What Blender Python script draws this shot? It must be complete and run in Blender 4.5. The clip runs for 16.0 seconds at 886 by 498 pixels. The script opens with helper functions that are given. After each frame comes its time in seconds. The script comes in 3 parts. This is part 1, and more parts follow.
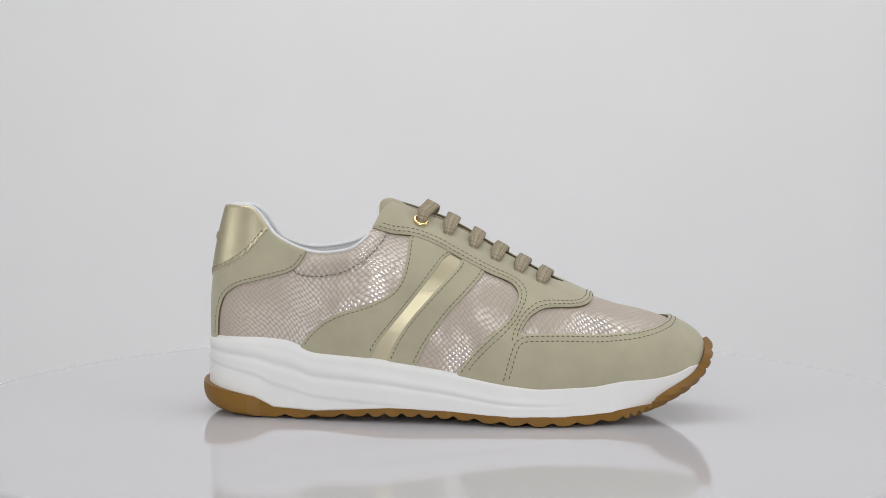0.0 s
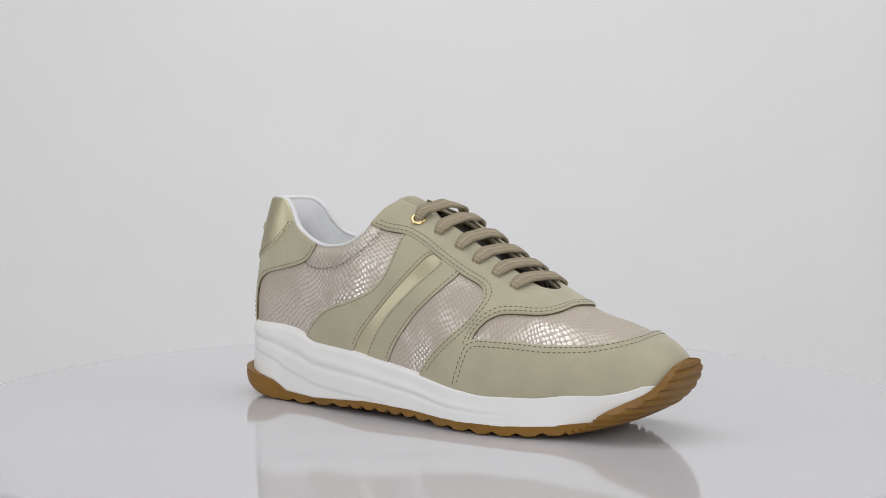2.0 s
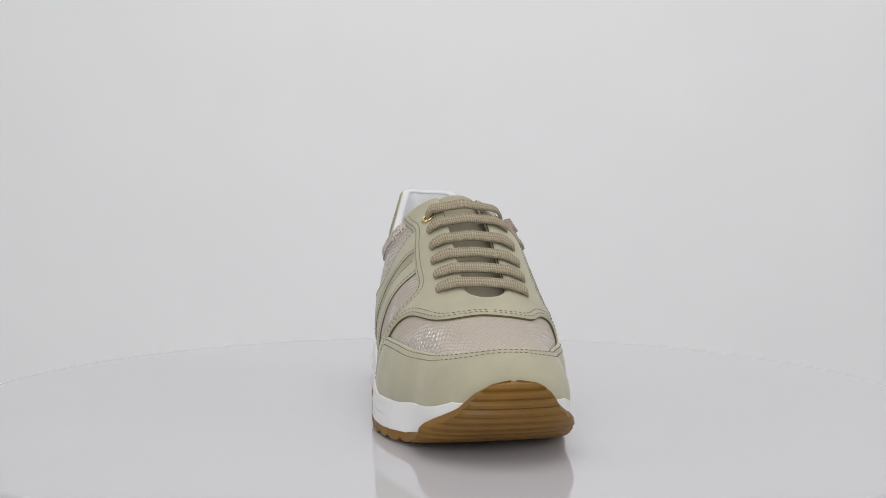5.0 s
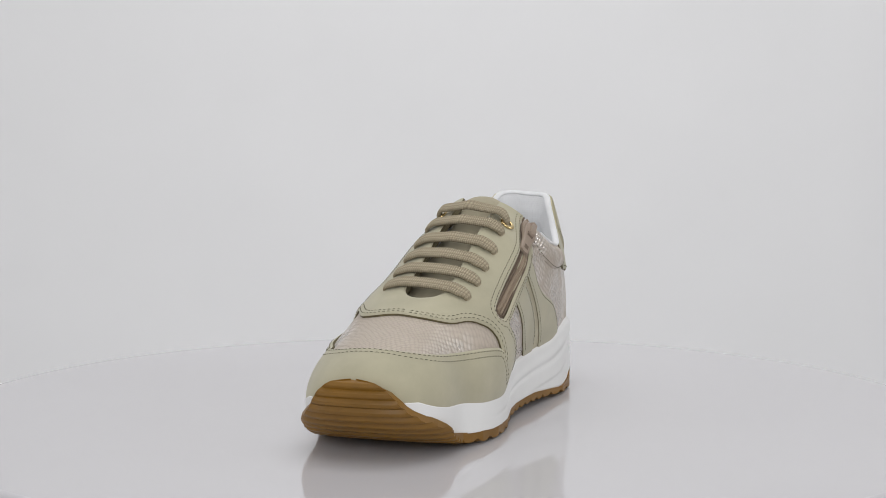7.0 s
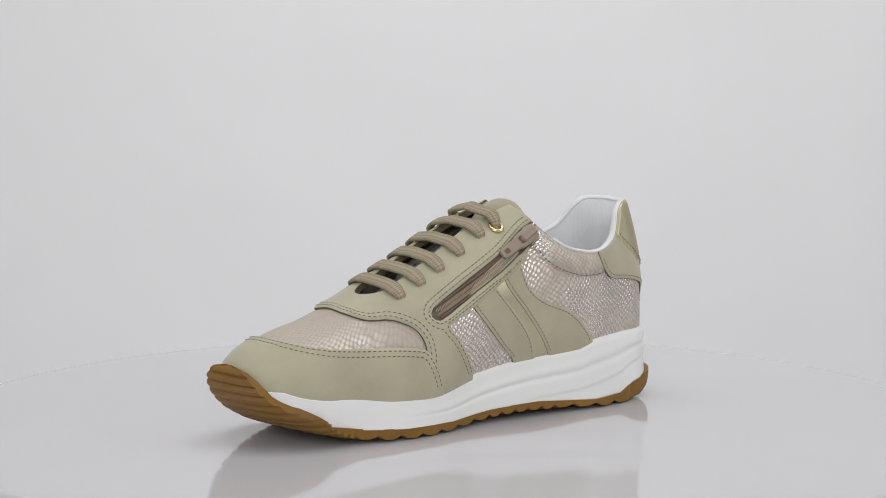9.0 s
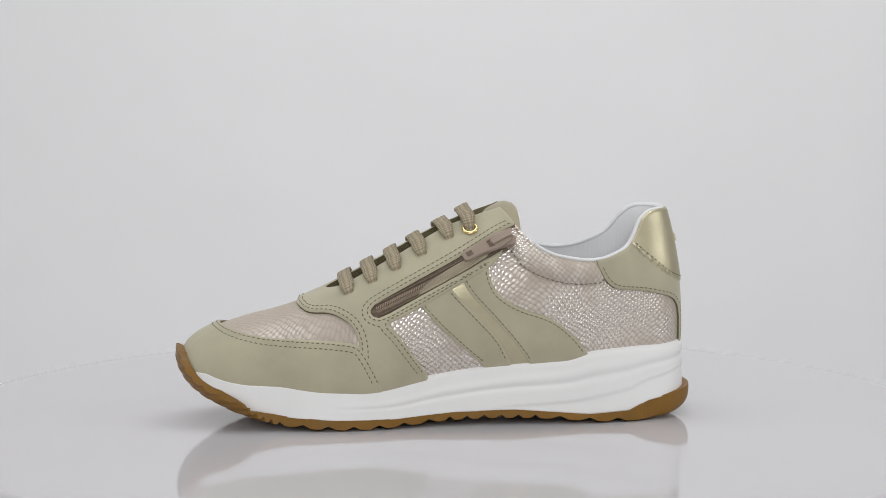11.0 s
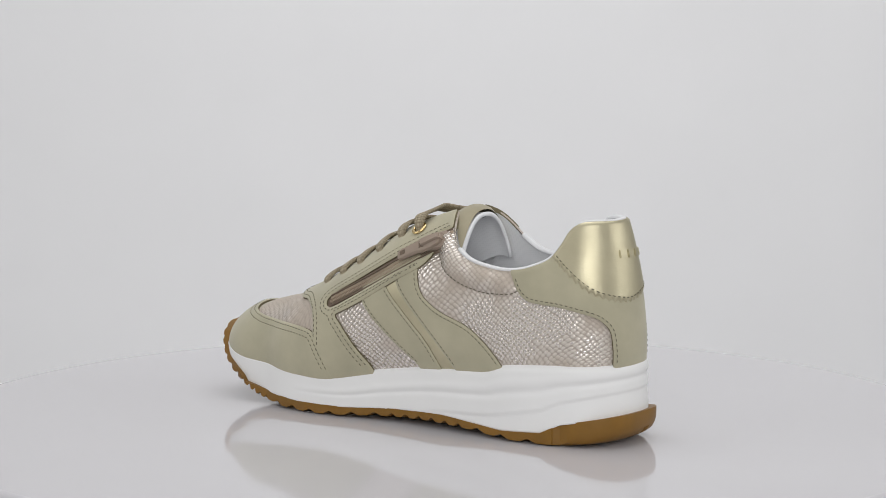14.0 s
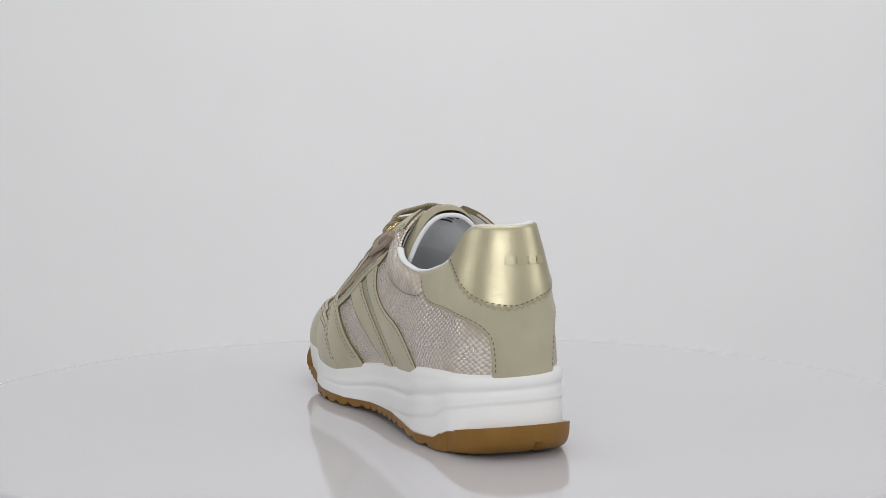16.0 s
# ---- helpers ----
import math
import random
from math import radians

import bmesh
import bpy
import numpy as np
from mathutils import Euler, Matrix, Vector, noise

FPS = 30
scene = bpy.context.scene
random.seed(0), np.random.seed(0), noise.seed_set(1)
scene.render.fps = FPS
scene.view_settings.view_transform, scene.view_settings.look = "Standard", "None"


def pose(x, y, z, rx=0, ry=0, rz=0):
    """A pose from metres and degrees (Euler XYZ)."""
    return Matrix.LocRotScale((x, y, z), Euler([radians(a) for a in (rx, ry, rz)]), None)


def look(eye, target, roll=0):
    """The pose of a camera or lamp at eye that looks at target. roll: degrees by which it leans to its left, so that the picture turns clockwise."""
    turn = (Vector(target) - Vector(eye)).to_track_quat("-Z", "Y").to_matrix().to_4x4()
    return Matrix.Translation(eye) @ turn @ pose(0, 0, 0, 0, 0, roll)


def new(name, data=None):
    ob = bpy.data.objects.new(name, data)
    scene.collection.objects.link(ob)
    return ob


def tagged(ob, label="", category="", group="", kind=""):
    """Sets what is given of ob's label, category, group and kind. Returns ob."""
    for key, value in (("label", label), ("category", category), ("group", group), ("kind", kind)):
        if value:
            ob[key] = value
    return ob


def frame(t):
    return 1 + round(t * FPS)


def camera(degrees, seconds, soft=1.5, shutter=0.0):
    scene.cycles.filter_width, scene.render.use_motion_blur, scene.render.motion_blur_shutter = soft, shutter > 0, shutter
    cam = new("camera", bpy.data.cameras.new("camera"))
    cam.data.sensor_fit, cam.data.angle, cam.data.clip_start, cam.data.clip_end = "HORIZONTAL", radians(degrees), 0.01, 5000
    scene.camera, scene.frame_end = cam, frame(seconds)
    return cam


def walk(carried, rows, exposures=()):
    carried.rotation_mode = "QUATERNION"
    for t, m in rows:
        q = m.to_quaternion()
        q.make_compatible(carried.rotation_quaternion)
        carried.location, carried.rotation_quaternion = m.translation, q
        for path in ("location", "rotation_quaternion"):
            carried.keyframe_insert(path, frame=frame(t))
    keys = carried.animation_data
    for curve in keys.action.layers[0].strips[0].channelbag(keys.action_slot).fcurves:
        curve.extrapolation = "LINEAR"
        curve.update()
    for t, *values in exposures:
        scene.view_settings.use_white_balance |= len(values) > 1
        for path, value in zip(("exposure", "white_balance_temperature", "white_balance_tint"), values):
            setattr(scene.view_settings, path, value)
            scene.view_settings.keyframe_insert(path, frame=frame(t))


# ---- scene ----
# The camera stands still before a turntable; the sneaker turns on it.
cam = camera(26.0, 16.0, soft=0.75)
EYE = pose(0, -1.0507, 0.1978, 84.177, 0, 0.05) @ pose(0, 0, 0, 0, 0, 0.1)
walk(cam, [(0.0, EYE), (16.0, EYE)])
TURN = 15.42          # degrees a second, clockwise from above

# ---- light: a white photo tent with softboxes ----
world = bpy.data.worlds.new("tent_light")
scene.world = world
world.use_nodes = True
world.node_tree.nodes["Background"].inputs[0].default_value = (0.97, 0.962, 0.955, 1)
world.node_tree.nodes["Background"].inputs[1].default_value = 0.405


def softbox(name, eye, target, sx, sy, watts, color=(1, 1, 1)):
    d = bpy.data.lights.new(name, "AREA")
    d.shape, d.size, d.size_y, d.energy, d.color = "RECTANGLE", sx, sy, watts, color
    ob = new(name, d)
    ob.matrix_basis = look(eye, target)
    return ob


softbox("softbox_top", (0.0, -0.1, 1.3), (0, 0, 0), 1.4, 1.2, 4.6)
softbox("softbox_front", (0.0, -1.45, 0.52), (0, 0, 0.05), 0.9, 0.6, 6.4)
softbox("softbox_side", (1.35, -0.35, 0.55), (0, 0, 0.05), 0.8, 0.8, 3.4)
softbox("softbox_side", (-1.35, -0.35, 0.55), (0, 0, 0.05), 0.8, 0.8, 2.6)
# unseen fill lamp, added to brighten the backdrop
softbox("backdrop_fill", (0.0, 0.35, 1.5), (0.0, 1.15, 0.15), 1.8, 0.5, 6.3)
scene.view_settings.exposure = 0.0


# ---- materials ----
def material(name):
    m = bpy.data.materials.new(name)
    m.use_nodes = True
    t = m.node_tree
    return m, t, t.nodes["Principled BSDF"]


def node(t, kind, **sockets):
    n = t.nodes.new(kind)
    for k, val in sockets.items():
        n.inputs[k.replace("_", " ")].default_value = val
    return n


def ramp(t, fac, stops):
    r = t.nodes.new("ShaderNodeValToRGB")
    e = r.color_ramp.elements
    while len(e) < len(stops):
        e.new(0.5)
    for el, (p, c) in zip(e, stops):
        el.position, el.color = p, (*c, 1)
    t.links.new(fac, r.inputs[0])
    return r.outputs[0]


def coords(t, scale=(1, 1, 1)):
    c = t.nodes.new("ShaderNodeTexCoord")
    m = t.nodes.new("ShaderNodeMapping")
    m.inputs["Scale"].default_value = scale
    t.links.new(c.outputs["Object"], m.inputs[0])
    return m.outputs[0]


def noise_of(t, vec, scale, detail=3.0, rough=0.55):
    n = node(t, "ShaderNodeTexNoise", Scale=scale, Detail=detail, Roughness=rough)
    t.links.new(vec, n.inputs["Vector"])
    return n.outputs[0]


def bump(t, p, height, strength, distance, before=None):
    b = node(t, "ShaderNodeBump", Strength=strength, Distance=distance)
    t.links.new(height, b.inputs["Height"])
    if before is not None:
        t.links.new(before, b.inputs["Normal"])
    t.links.new(b.outputs[0], p.inputs["Normal"])
    return b.outputs[0]


def mix(t, fac, a, b):
    m = t.nodes.new("ShaderNodeMix")
    m.data_type = "RGBA"
    for sock, val in ((m.inputs[0], fac), (m.inputs[6], a), (m.inputs[7], b)):
        if isinstance(val, bpy.types.NodeSocket):
            t.links.new(val, sock)
        elif isinstance(val, (int, float)):
            sock.default_value = val
        else:
            sock.default_value = (*val, 1)
    return m.outputs[2]


def plain(name, color, rough, metal=0.0, vary=0.12, scale=60, bscale=900, bstr=0.15, bdist=0.0003, sheen=0.0):
    """A surface with slow tone variation and a fine grain."""
    m, t, p = material(name)
    v = coords(t)
    dark = tuple(c * (1 - vary) for c in color)
    light = tuple(min(1, c * (1 + vary)) for c in color)
    col = ramp(t, noise_of(t, v, scale, 4), [(0.3, dark), (0.7, light)])
    t.links.new(col, p.inputs["Base Color"])
    p.inputs["Roughness"].default_value, p.inputs["Metallic"].default_value = rough, metal
    p.inputs["Sheen Weight"].default_value = sheen
    bump(t, p, noise_of(t, v, bscale, 2), bstr, bdist)
    return m


def snake_material():
    """Embossed, foil-printed snakeskin: small rounded scales in staggered rows, worn foil between matte patches."""
    m, t, p = material("foil_snakeskin")
    uv = t.nodes.new("ShaderNodeUVMap")
    mp = t.nodes.new("ShaderNodeMapping")
    mp.inputs["Scale"].default_value = (440, 470, 1)
    mp.inputs["Rotation"].default_value = (0, 0, radians(45))
    here = uv.outputs[0]
    # slow stretch, so that the scales run from small to large over the hide, then a little unevenness
    for scale, size in ((17.0, 0.022), (90.0, 0.003)):
        warp = node(t, "ShaderNodeTexNoise", Scale=scale, Detail=1.0)
        t.links.new(uv.outputs[0], warp.inputs["Vector"])
        add = t.nodes.new("ShaderNodeVectorMath")
        add.operation = "MULTIPLY_ADD"
        add.inputs[1].default_value = (size, size, 0)
        t.links.new(warp.outputs[1], add.inputs[0])
        t.links.new(here, add.inputs[2])
        here = add.outputs[0]
    t.links.new(here, mp.inputs[0])
    n = node(t, "ShaderNodeTexVoronoi", Scale=1.0, Randomness=0.22)
    n.voronoi_dimensions = "2D"
    t.links.new(mp.outputs[0], n.inputs["Vector"])
    scales = ramp(t, n.outputs[0], [(0.12, (1, 1, 1)), (0.36, (0.72,) * 3), (0.56, (0, 0, 0))])
    v2 = coords(t)
    worn = ramp(t, noise_of(t, v2, 21, 4, 0.6), [(0.44, (0, 0, 0)), (0.54, (1, 1, 1))])
    # the foil is left off along the middle of the vamp
    part_of = t.nodes.new("ShaderNodeSeparateXYZ")
    t.links.new(v2, part_of.inputs[0])
    off = node(t, "ShaderNodeMath")
    off.operation = "ADD"
    off.inputs[1].default_value = -0.006
    t.links.new(part_of.outputs[1], off.inputs[0])
    far = t.nodes.new("ShaderNodeMath")
    far.operation = "ABSOLUTE"
    t.links.new(off.outputs[0], far.inputs[0])
    sides = ramp(t, far.outputs[0], [(0.016, (0, 0, 0)), (0.030, (1, 1, 1))])
    matte = mix(t, noise_of(t, v2, 40, 3), (0.46, 0.395, 0.335), (0.53, 0.46, 0.39))
    foil = mix(t, sides, (0, 0, 0), worn)
    # crease shade between the scales is put into the groove colour
    groove = mix(t, foil, mix(t, 0.2, matte, (0.20, 0.17, 0.14)), (0.48, 0.42, 0.365))
    silver = mix(t, foil, matte, (0.80, 0.75, 0.70))
    t.links.new(mix(t, scales, groove, silver), p.inputs["Base Color"])
    shine = mix(t, scales, mix(t, foil, (0, 0, 0), (0.5,) * 3), foil)
    t.links.new(ramp(t, shine, [(0.0, (0.03,) * 3), (1.0, (0.88,) * 3)]), p.inputs["Metallic"])
    t.links.new(ramp(t, shine, [(0.0, (0.55,) * 3), (1.0, (0.22,) * 3)]), p.inputs["Roughness"])
    b = bump(t, p, noise_of(t, v2, 900, 2), 0.15, 0.0003)
    bump(t, p, mix(t, foil, mix(t, 0.6, (0.5,) * 3, scales), scales), 0.6, 0.0006, b)
    return m


def lace_material():
    """Flat woven lace: fine chevron ribs."""
    m, t, p = material("lace_weave")
    uv = t.nodes.new("ShaderNodeUVMap")
    n = node(t, "ShaderNodeTexVoronoi", Scale=1.05, Randomness=0.1)
    n.voronoi_dimensions = "2D"
    t.links.new(uv.outputs[0], n.inputs["Vector"])
    rib = ramp(t, n.outputs[0], [(0.1, (1, 1, 1)), (0.75, (0, 0, 0))])
    t.links.new(mix(t, rib, (0.19, 0.155, 0.097), (0.47, 0.402, 0.285)), p.inputs["Base Color"])
    p.inputs["Roughness"].default_value = 0.85
    bump(t, p, rib, 0.8, 0.0007)
    return m


def gold_material():
    """Metallic leather: soft sheen with fine, roughly level wrinkles."""
    m, t, p = material("gold_leather")
    v = coords(t)
    col = ramp(t, noise_of(t, v, 55, 4), [(0.3, (0.50, 0.455, 0.315)), (0.7, (0.57, 0.525, 0.37))])
    t.links.new(col, p.inputs["Base Color"])
    p.inputs["Metallic"].default_value = 0.85
    t.links.new(ramp(t, noise_of(t, v, 90, 3), [(0.3, (0.36,) * 3), (0.7, (0.46,) * 3)]), p.inputs["Roughness"])
    level = coords(t, (1, 1, 2.4))
    crease = noise_of(t, level, 95, 3, 0.55)
    b = bump(t, p, noise_of(t, v, 1400, 2), 0.12, 0.0003)
    bump(t, p, crease, 0.30, 0.0007, b)
    return m


NUBUCK = plain("beige_nubuck", (0.415, 0.386, 0.274), 0.85, vary=0.09, scale=45, bscale=1500, bstr=0.12, sheen=0.25)
# browner nubuck, darkened further to hold the shade beneath the laces
TONGUE = plain("shaded_taupe_nubuck", (0.375, 0.335, 0.235), 0.88, vary=0.1, scale=45, bscale=1500, bstr=0.12, sheen=0.2)
SNAKE = snake_material()
GOLD = gold_material()
GUM = plain("gum_rubber", (0.21, 0.10, 0.008), 0.48, vary=0.15, scale=40, bscale=500, bstr=0.08)
FOAM = plain("white_foam", (0.80, 0.80, 0.795), 0.5, vary=0.02, scale=30, bscale=1200, bstr=0.06)


def lining_material():
    """White spacer mesh: small dimples in even rows."""
    m, t, p = material("white_mesh_lining")
    v = coords(t, (900, 900, 900))
    n = node(t, "ShaderNodeTexVoronoi", Scale=1.0, Randomness=0.08)
    t.links.new(v, n.inputs["Vector"])
    dots = ramp(t, n.outputs[0], [(0.2, (0, 0, 0)), (0.5, (1, 1, 1))])
    t.links.new(mix(t, dots, (0.70, 0.705, 0.72), (0.74, 0.745, 0.76)), p.inputs["Base Color"])
    p.inputs["Roughness"].default_value = 0.9
    bump(t, p, dots, 0.12, 0.0003)
    return m


LINING = lining_material()
BINDING = plain("white_binding", (0.73, 0.735, 0.75), 0.9, vary=0.04, scale=60, bscale=1800, bstr=0.4)
LACE = lace_material()
TAPE = plain("zip_tape", (0.15, 0.11, 0.08), 0.85, vary=0.2, scale=500, bscale=1500, bstr=0.5)
TEETH = plain("zip_teeth", (0.36, 0.285, 0.21), 0.5, vary=0.1)
PULL = plain("taupe_rubber", (0.30, 0.235, 0.185), 0.5, vary=0.06)
RAW = plain("raw_cut_edge", (0.13, 0.11, 0.06), 0.9, vary=0.2, scale=200)
INK = plain("dark_print", (0.03, 0.03, 0.035), 0.7, vary=0.1)
BRASS = plain("brass", (0.80, 0.62, 0.32), 0.22, metal=1.0, vary=0.04)
THREAD = plain("sewing_thread", (0.13, 0.12, 0.08), 0.8, vary=0.15, scale=300)
TABLE = plain("glossy_white_acrylic", (0.575, 0.565, 0.59), 0.075, vary=0.01, scale=5, bscale=20, bstr=0.0)
WALL = plain("white_tent_cloth", (0.815, 0.815, 0.828), 0.9, vary=0.02, scale=3, bscale=300, bstr=0.05)


# ---- building helpers ----
def mesh_of(name, verts, faces, mat, smooth=True):
    me = bpy.data.meshes.new(name)
    me.from_pydata([tuple(map(float, q)) for q in verts], [], [tuple(map(int, q)) for q in faces])
    me.materials.append(mat)
    if smooth:
        me.shade_smooth()
    me.update()
    return me


def part(name, me, parent, label=""):
    ob = new(name, me)
    ob.parent = parent
    return tagged(ob, label)


def fix_normals(me):
    bm = bmesh.new()
    bm.from_mesh(me)
    bmesh.ops.remove_doubles(bm, verts=bm.verts, dist=0.00002)
    bmesh.ops.recalc_face_normals(bm, faces=bm.faces)
    bm.to_mesh(me)
    bm.free()
    return me


def sharpen(me, degrees=40):
    me.set_sharp_from_angle(angle=radians(degrees))
    return me


def grid_faces(n, m, wrap=False, flip=False):
    f = []
    for i in range(n if wrap else n - 1):
        j = (i + 1) % n
        for k in range(m - 1):
            q = (i * m + k, j * m + k, j * m + k + 1, i * m + k + 1)
            f.append(q[::-1] if flip else q)
    return f


def smooth_ring(a, width):
    """Circular moving average along the first axis, run twice."""
    for _ in range(2):
        a = sum(np.roll(a, k, 0) for k in range(-width, width + 1)) / (2 * width + 1)
    return a


# ---- the setting ----
def build_setting():
    # backdrop: a white cloth wall that sweeps forward over the floor
    prof = [(-2.6, -0.42), (1.02, -0.42)]
    for k in range(1, 13):
        a = k / 12 * math.pi / 2
        prof.append((1.02 + 0.18 * math.sin(a), -0.24 - 0.18 * math.cos(a)))
    prof.append((1.2, 2.6))
    verts, n = [], len(prof)
    for x in (-2.5, 2.5):
        verts += [(x, y, z) for y, z in prof]
    faces = [(i, i + n, i + n + 1, i + 1) for i in range(n - 1)]
    ob = new("backdrop", fix_normals(mesh_of("backdrop", verts, faces, WALL)))
    tagged(ob, "white seamless cloth backdrop behind the turntable", "backdrop", kind="structure")
    sol = ob.modifiers.new("thickness", "SOLIDIFY")
    sol.thickness = 0.004
    # turntable: a glossy white disc on a pedestal drum
    table = new("turntable", None)
    tagged(table, "round glossy white display turntable, slowly turning", "turntable")

    def lathe(profile, n=256):
        v = [(r * math.cos(2 * math.pi * i / n), r * math.sin(2 * math.pi * i / n), z) for i in range(n) for r, z in profile]
        return v, grid_faces(n, len(profile), True)
    v, f = lathe([(0.0005, -0.012), (0.280, -0.012), (0.2825, -0.010), (0.2835, -0.006), (0.2832, -0.0035), (0.2824, -0.0015), (0.2812, -0.0004), (0.2796, 0), (0.2788, 0), (0.27, 0), (0.2, 0), (0.0005, 0)])
    part("disc", sharpen(fix_normals(mesh_of("disc", v, f, TABLE))), table)
    v, f = lathe([(0.0005, -0.0121), (0.13, -0.0121), (0.13, -0.06), (0.23, -0.065), (0.24, -0.41), (0.0005, -0.4155)])
    part("pedestal", sharpen(fix_normals(mesh_of("pedestal", v, f, TABLE))), table, "white drum pedestal")
    return table


turntable = build_setting()
sneaker = tagged(new("sneaker"), "beige nubuck sneaker with gold stripes and gum outsole", "shoe")

# ---- the sneaker's form: all tables in millimetres, x to the toe, +y the inner side ----
NS, NT, NK = 216, 130, 84
HX, TX = -100.0, 95.0


def table(x, *pairs):
    return np.interp(x, [p[0] for p in pairs], [p[1] for p in pairs])


def feather_z(x, side):
    if side < 0:
        return table(x, (-130, 46), (-86, 43), (-79, 41), (-73, 37.3), (-40, 35.2), (6, 27.8), (29, 23.5), (49, 21.3), (79, 22.6), (95, 24.8), (104, 26), (136, 36))
    return table(x, (-130, 43), (-86, 40.2), (-70, 39.6), (-62, 35.6), (-14, 32.4), (18, 28), (41, 23), (53, 22.3), (71, 22.6), (95, 25), (137, 37))


def sole_top_z(x):
    """Where the white foam meets the gum rubber."""
    return table(x, (-134, 17), (-120, 14.6), (-104, 11.3), (-93, 6), (-70, 5), (-30, 8), (0, 7.5), (35, 5.6), (64, 5.8), (89, 7.4), (111, 11), (121, 15.6), (127, 19.5), (132, 23), (137, 27))


def outline_y(x, side):
    if side < 0:
        return table(x, (-100, -15), (-74, -21.7), (-40, -29.5), (6, -36), (29, -42.5), (50, -44.3), (70, -42.5), (95, -35))
    return table(x, (-100, 42.2), (-74, 45), (-34, 40.5), (-5, 38), (14, 38.5), (41, 44), (60, 45), (79, 42.5), (95, 37))


def ridge_z(x):
    return table(x, (-100, 125), (-50, 125), (-35, 121.5), (-21, 118.7), (-8, 111.7), (11, 102.3), (29, 91.2), (45, 81.7), (62, 72.6), (81, 64.2), (95, 59.8))


def build_stations():
    """For each ray round the shoe: base point and the three controls of its rising curve (x, y, z)."""
    B, C1, C2, T = [], [], [], []
    knots = (-100, -75, -40, 0, 50, 80, 95)

    def tab(x, vals):
        return float(np.interp(x, knots, vals))

    def straight(x, side):
        y = outline_y(x, side)
        B.append((x, y, feather_z(x, side) - 5))
        if side < 0:
            C1.append((x, tab(x, (-15.2, -24.4, -34, -37, -48.7, -46, -38.7)), tab(x, (65, 60, 58, 57, 40, 38, 37))))
            C2.append((x, tab(x, (-7, -13.8, -26, -25, -31, -32, -28)), tab(x, (95, 95, 102, 102, 76, 63, 60))))
            ty = table(x, (-100, 1), (-75, -2.5), (-55, -3), (-40, 3), (-25, 13), (0, 12), (40, 10), (75, 7), (95, 4))
        else:
            C1.append((x, tab(x, (44, 52, 53, 53, 55, 50, 42)), tab(x, (65, 60, 58, 60, 40, 38, 37))))
            C2.append((x, tab(x, (37.5, 45, 52.5, 54, 47.8, 39, 33)), tab(x, (95, 95, 100, 104, 76, 63, 60))))
            ty = table(x, (-100, 27), (-75, 34), (-55, 33), (-40, 26), (-25, 13), (0, 12), (40, 10), (75, 7), (95, 4))
        flat = min(max((x - 25) / 25, 0), 1)
        C2[-1] = (x, C2[-1][1], C2[-1][2] * (1 - flat) + ridge_z(x) * flat)
        T.append((x, ty, ridge_z(x)))

    for x in np.linspace(HX, TX, NS):
        straight(x, -1)
    for i in range(1, NT):          # round the toe
        a = -math.pi / 2 + math.pi * i / NT
        c, s = math.cos(a), math.sin(a)
        pw = 0.80
        c, s = abs(c) ** pw, math.copysign(abs(s) ** pw, s)
        by = 1.5 * c * c + (37 if s > 0 else 35) * s
        zf = table(abs(s), (0, 43), (0.4, 37.5), (0.74, 30.3), (0.95, 26), (1, 25)) - 5
        B.append((TX + 46.5 * c, by, zf))
        C1.append((TX + 49 * c, 1.5 * c * c + (40.5 if s > 0 else 38.3) * s, zf + 18 - 11 * c))
        C2.append((TX + 33 * c, 3 - 1 * (1 - c) + 31.5 * s, 59.8 - 5.6 * c))
        T.append((TX, 4, 59.8))
    for x in np.linspace(TX, HX, NS):
        straight(x, 1)
    for i in range(1, NT):          # round the heel
        a = math.pi / 2 + math.pi * i / NT
        c, s = math.cos(a), math.sin(a)
        zf = table(s, (-1, feather_z(HX, -1)), (1, feather_z(HX, 1))) - 5
        c, s = math.copysign(abs(c) ** 0.92, c), math.copysign(abs(s) ** 0.92, s)
        for out, back, inner, outer, z in ((B, 28.2, 30.8, 26.8, zf), (C1, 30.3, 32.6, 26.8, 65), (C2, 26, 26, 18.5, 95), (T, 15.8, 15.5, 9, 125)):
            out.append((HX + back * c, 11.5 + (inner if s > 0 else outer) * s, z))
    arr = np.array([B, C1, C2, T], float).transpose(1, 0, 2)
    return smooth_ring(arr, 4)


STATIONS = build_stations()


def upper_grid(rays, nk=NK):
    k = np.linspace(0, 1, nk)[None, :, None]
    b, c1, c2, t = (rays[:, i][:, None, :] for i in range(4))
    return b * (1 - k) ** 3 + 3 * c1 * k * (1 - k) ** 2 + 3 * c2 * k * k * (1 - k) + t * k ** 3


GRID = upper_grid(STATIONS)

# ---- cutting panels out of the upper's form ----
NR, NC = GRID.shape[:2]
VERTS = GRID.reshape(-1, 3)


def grid_normals(g):
    du = np.roll(g, -1, 0) - np.roll(g, 1, 0)
    dv = np.gradient(g, axis=1)
    nrm = np.cross(du, dv)
    nrm /= np.linalg.norm(nrm, axis=2)[:, :, None] + 1e-9
    out = g - np.array([0, 9, 55.0])
    if (nrm[:, 10] * out[:, 10]).sum() < 0:
        nrm = -nrm
    return nrm


